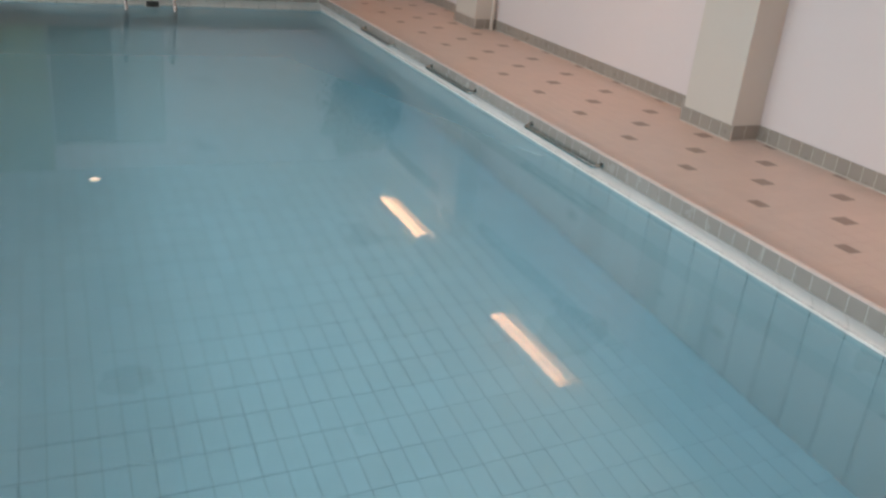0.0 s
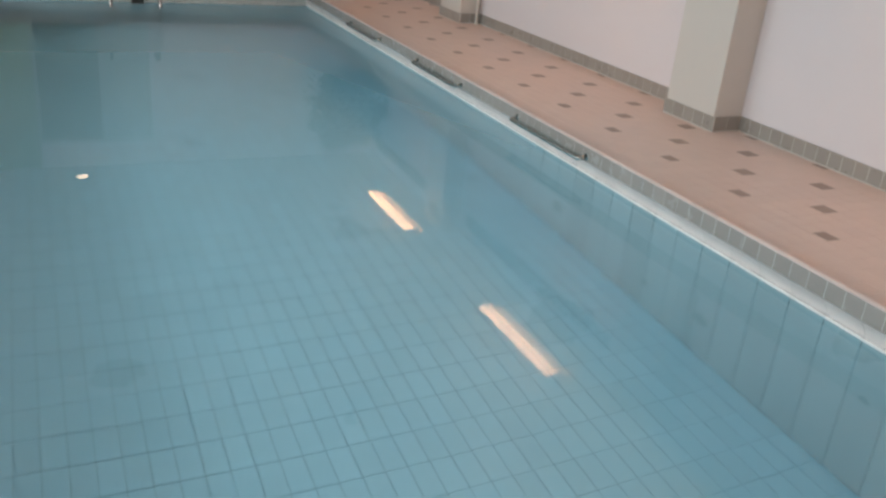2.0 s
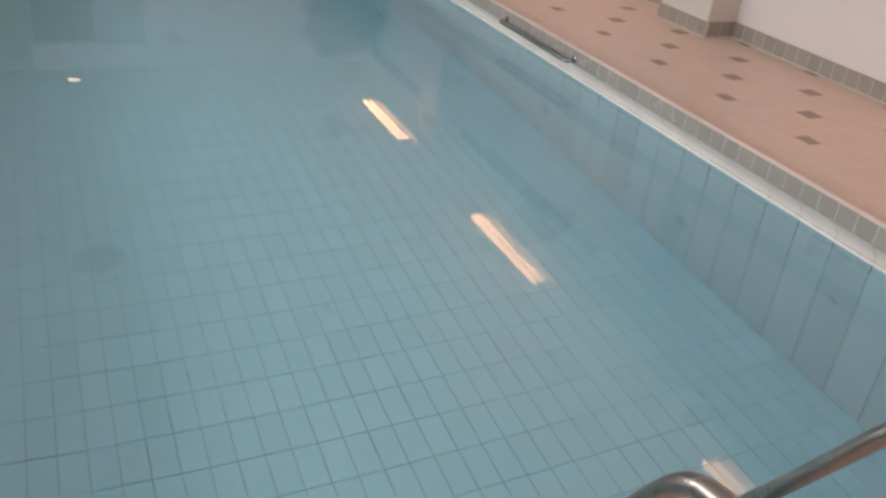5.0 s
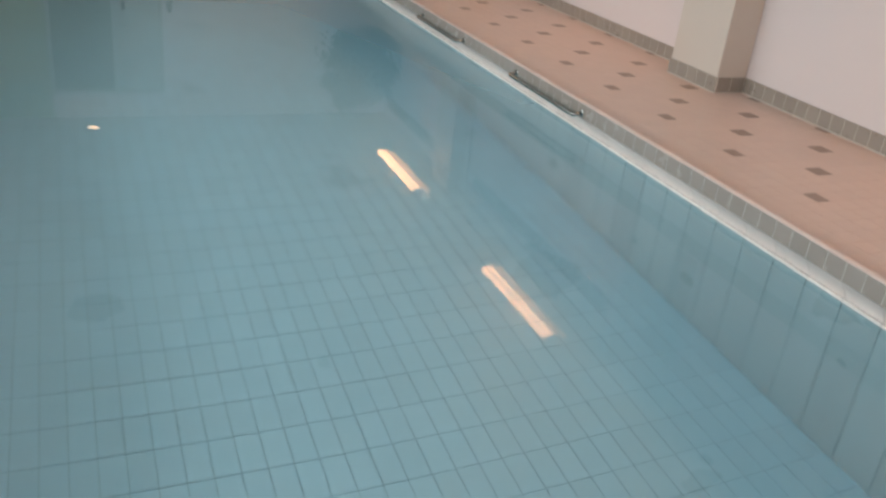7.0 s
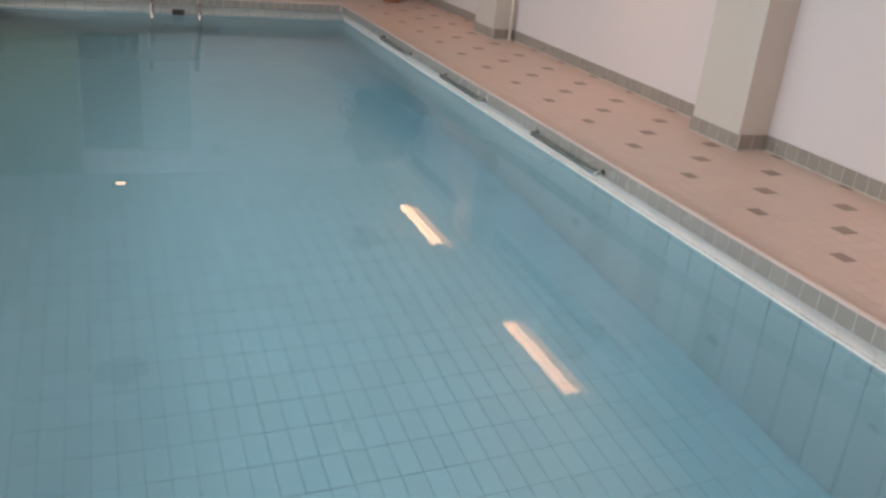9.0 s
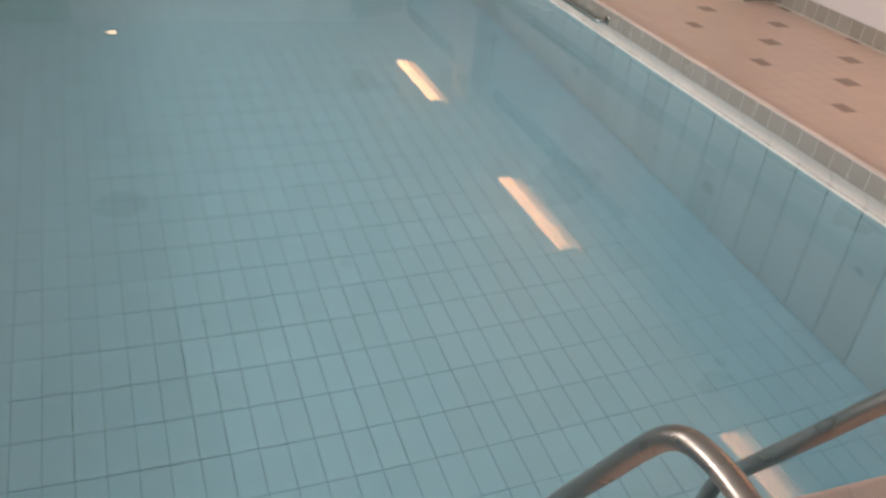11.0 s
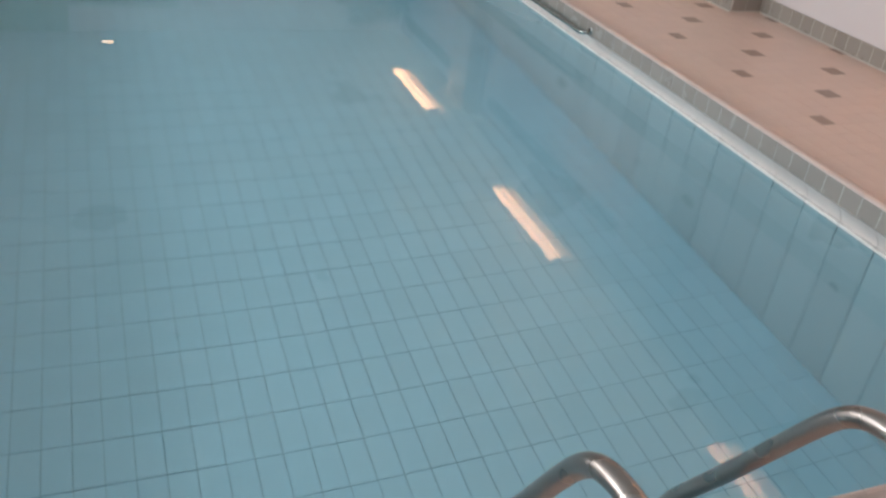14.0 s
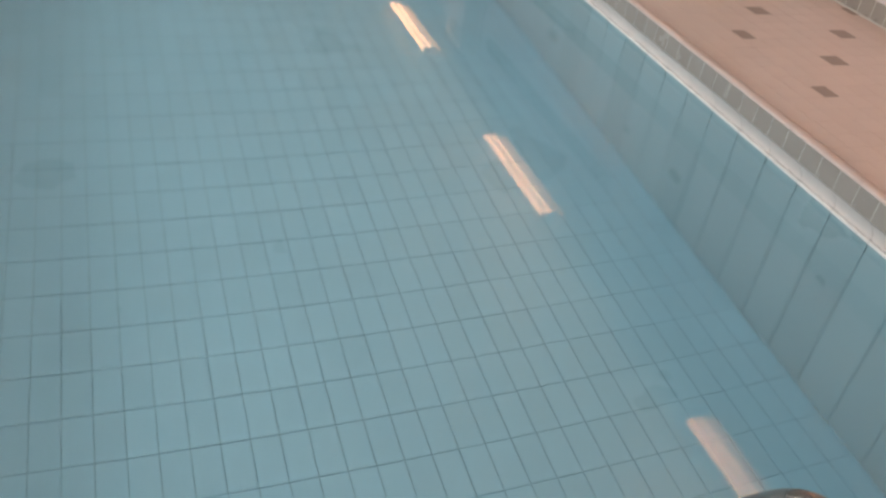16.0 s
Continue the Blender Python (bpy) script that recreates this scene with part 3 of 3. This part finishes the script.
for x, y0, y1 in ((ROOM_E, 1.70, 5.57), (PILLAR_X + 0.006, 5.60, 6.20), (ROOM_E, 6.23, 9.35)):
    frieze(x, y0, y1)

baseboard("baseboard_1", ROOM_E, ROOM_S, 0, 0.57 - ROOM_S)
baseboard("baseboard_2", PILLAR_X + 0.012, 0.558, 0, 0.664)
baseboard("baseboard_4", ROOM_E, 1.21, 0, 4.37)
baseboard("baseboard_5", PILLAR_X + 0.012, 5.568, 0, 0.664)
baseboard("baseboard_6", ROOM_E, 6.22, 0, ROOM_N - 6.22)
for k, y in enumerate((0.576, 5.586)):
    baseboard(f"baseboard_{7 + k}", ROOM_E - 0.013, y, 90, ROOM_E - PILLAR_X - 0.026)
baseboard("baseboard_3", ROOM_E - 0.014, ROOM_N, 90, ROOM_E - DOOR_X2 - 0.02)

edge_run("pool_edge_east", RIM_E, RIM_S, 0, RIM_N - RIM_S)
edge_run("pool_edge_north", RIM_E, RIM_N, 90, RIM_E - RIM_W)
edge_run("pool_edge_south", RIM_W, RIM_S, -90, RIM_E - RIM_W)
edge_run("pool_edge_west", RIM_W, RIM_N, 180, RIM_N - RIM_S)

# ---- tiles of the pool's floor ----
FX, FY = 0.1250, 0.2453
xs = [0.2644 + FX * k for k in range(-48, 2)]
ys = [0.482 + FY * k for k in range(-20, 34)]
near_cells, far_cells = [], []
for x in xs:
    for y in ys:
        x0, x1, y0, y1 = max(x, POOL_W + 0.002), min(x + FX, POOL_E + 0.002), max(y, POOL_S + 0.002), min(y + FY, POOL_N + 0.002)
        if x1 - x0 < 0.006 or y1 - y0 < 0.006:
            continue
        whole = x1 - x0 > FX - 0.001 and y1 - y0 > FY - 0.001
        (near_cells if whole and -3.9 < x < -0.6 and y < -1.3 else far_cells).append((x0, x1, y0, y1))
GX, GY = 0.0019, 0.0014
pool_tile = mesh_of("pool_tile", *tile_geometry(-FX / 2 + GX, FX / 2 - GX, -FY / 2 + GY, FY / 2 - GY, -0.006, 0.0, 0.001), M_POOL)
for x0, x1, y0, y1 in near_cells[:300]:
    part("tile", pool_tile, None, pool_floor, at=pose((x0 + x1) / 2, (y0 + y1) / 2, BOTTOM_Z))
rest = part("floor_tiling", joined_tiles("floor_tiling", [(a + GX, b - GX, c + GY, d - GY) for a, b, c, d in far_cells + near_cells[300:]], BOTTOM_Z - 0.006, BOTTOM_Z, 0.001, M_POOL_FAR), None, pool_floor)
rest["kind"] = "stuff"

# ---- tiles of the deck ----
def is_inlay(i, j):
    """Every sixth tile along, in rows three tiles apart that are staggered by three."""
    return i >= 0 and i % 3 == 0 and (j - (i // 3) * 3) % 6 == 0


near, far, south = [], [], []
inlays = []
EAST0 = RIM_E + COPING
for i in range(-60, 12):
    for j in range(-62, 78):
        x0, x1, y0, y1 = (i - 0.5) * TILE, (i + 0.5) * TILE, (j - 0.5) * TILE, (j + 0.5) * TILE
        north_y, south_y, west_x = RIM_N + COPING, RIM_S - COPING_S, RIM_W - COPING
        x0 = max(x0, ROOM_W + 0.004)
        x1, y1, y0 = min(x1, ROOM_E - 0.004), min(y1, ROOM_N - 0.004), max(y0, ROOM_S + 0.004)
        if x0 > EAST0 - 0.03:
            x0 = max(x0, EAST0)
        elif x1 < west_x + 0.03:
            x1 = min(x1, west_x)
        elif y0 > north_y - 0.10:
            y0 = max(y0, north_y)
            if y1 - y0 < 0.02:
                continue
            x1 = min(x1, EAST0 - 0.001) if x0 < EAST0 < x1 else x1
        elif y1 < south_y + 0.10:
            y1 = min(y1, south_y)
            if y1 - y0 < 0.02:
                continue
        else:
            continue
        if x1 - x0 < 0.01 or y1 - y0 < 0.01:
            continue
        cell = (x0, x1, y0, y1)
        whole = x1 - x0 > TILE - 0.001 and y1 - y0 > TILE - 0.001
        if is_inlay(i, j) and x0 > EAST0 - 0.03 and y0 > -3:
            low, high = (-0.048, 0.048) if i == 0 else (1.10, x1) if i == 9 else (x0, x1)
            inlays.append((low, high, y0, y1))
            far += [(a, b, y0, y1) for a, b in ((x0, low), (high, x1)) if b - a > 0.005]
        elif whole and x0 > EAST0 - 0.03 and -2.1 < y0 < 0.35:
            near.append(cell)
        else:
            (south if y1 < RIM_S else far).append(cell)
J = 0.0010
deck_tile = mesh_of("deck_tile", *tile_geometry(-TILE / 2 + J, TILE / 2 - J, -TILE / 2 + J, TILE / 2 - J, -0.003, 0.0, 0.0005), M_DECK)
for x0, x1, y0, y1 in near[:300]:
    part("tile", deck_tile, None, floor, at=pose((x0 + x1) / 2, (y0 + y1) / 2, 0))
for x0, x1, y0, y1 in inlays:
    part("inlay_tile", mesh_of("inlay_tile", *tile_geometry(x0 + J, x1 - J, y0 + J, y1 - J, -0.003, 0.0, 0.0005), M_INLAY), None, floor, "brown inlay tile")
rest = part("deck_tiling", joined_tiles("deck_tiling", [(a + g, b - g, c + g, d - g) for cells, g in ((far + near[300:], J), (south, J / 4)) for a, b, c, d in cells], -0.003, 0.0, 0.0005, M_DECK_FAR), None, floor)
rest["kind"] = "stuff"
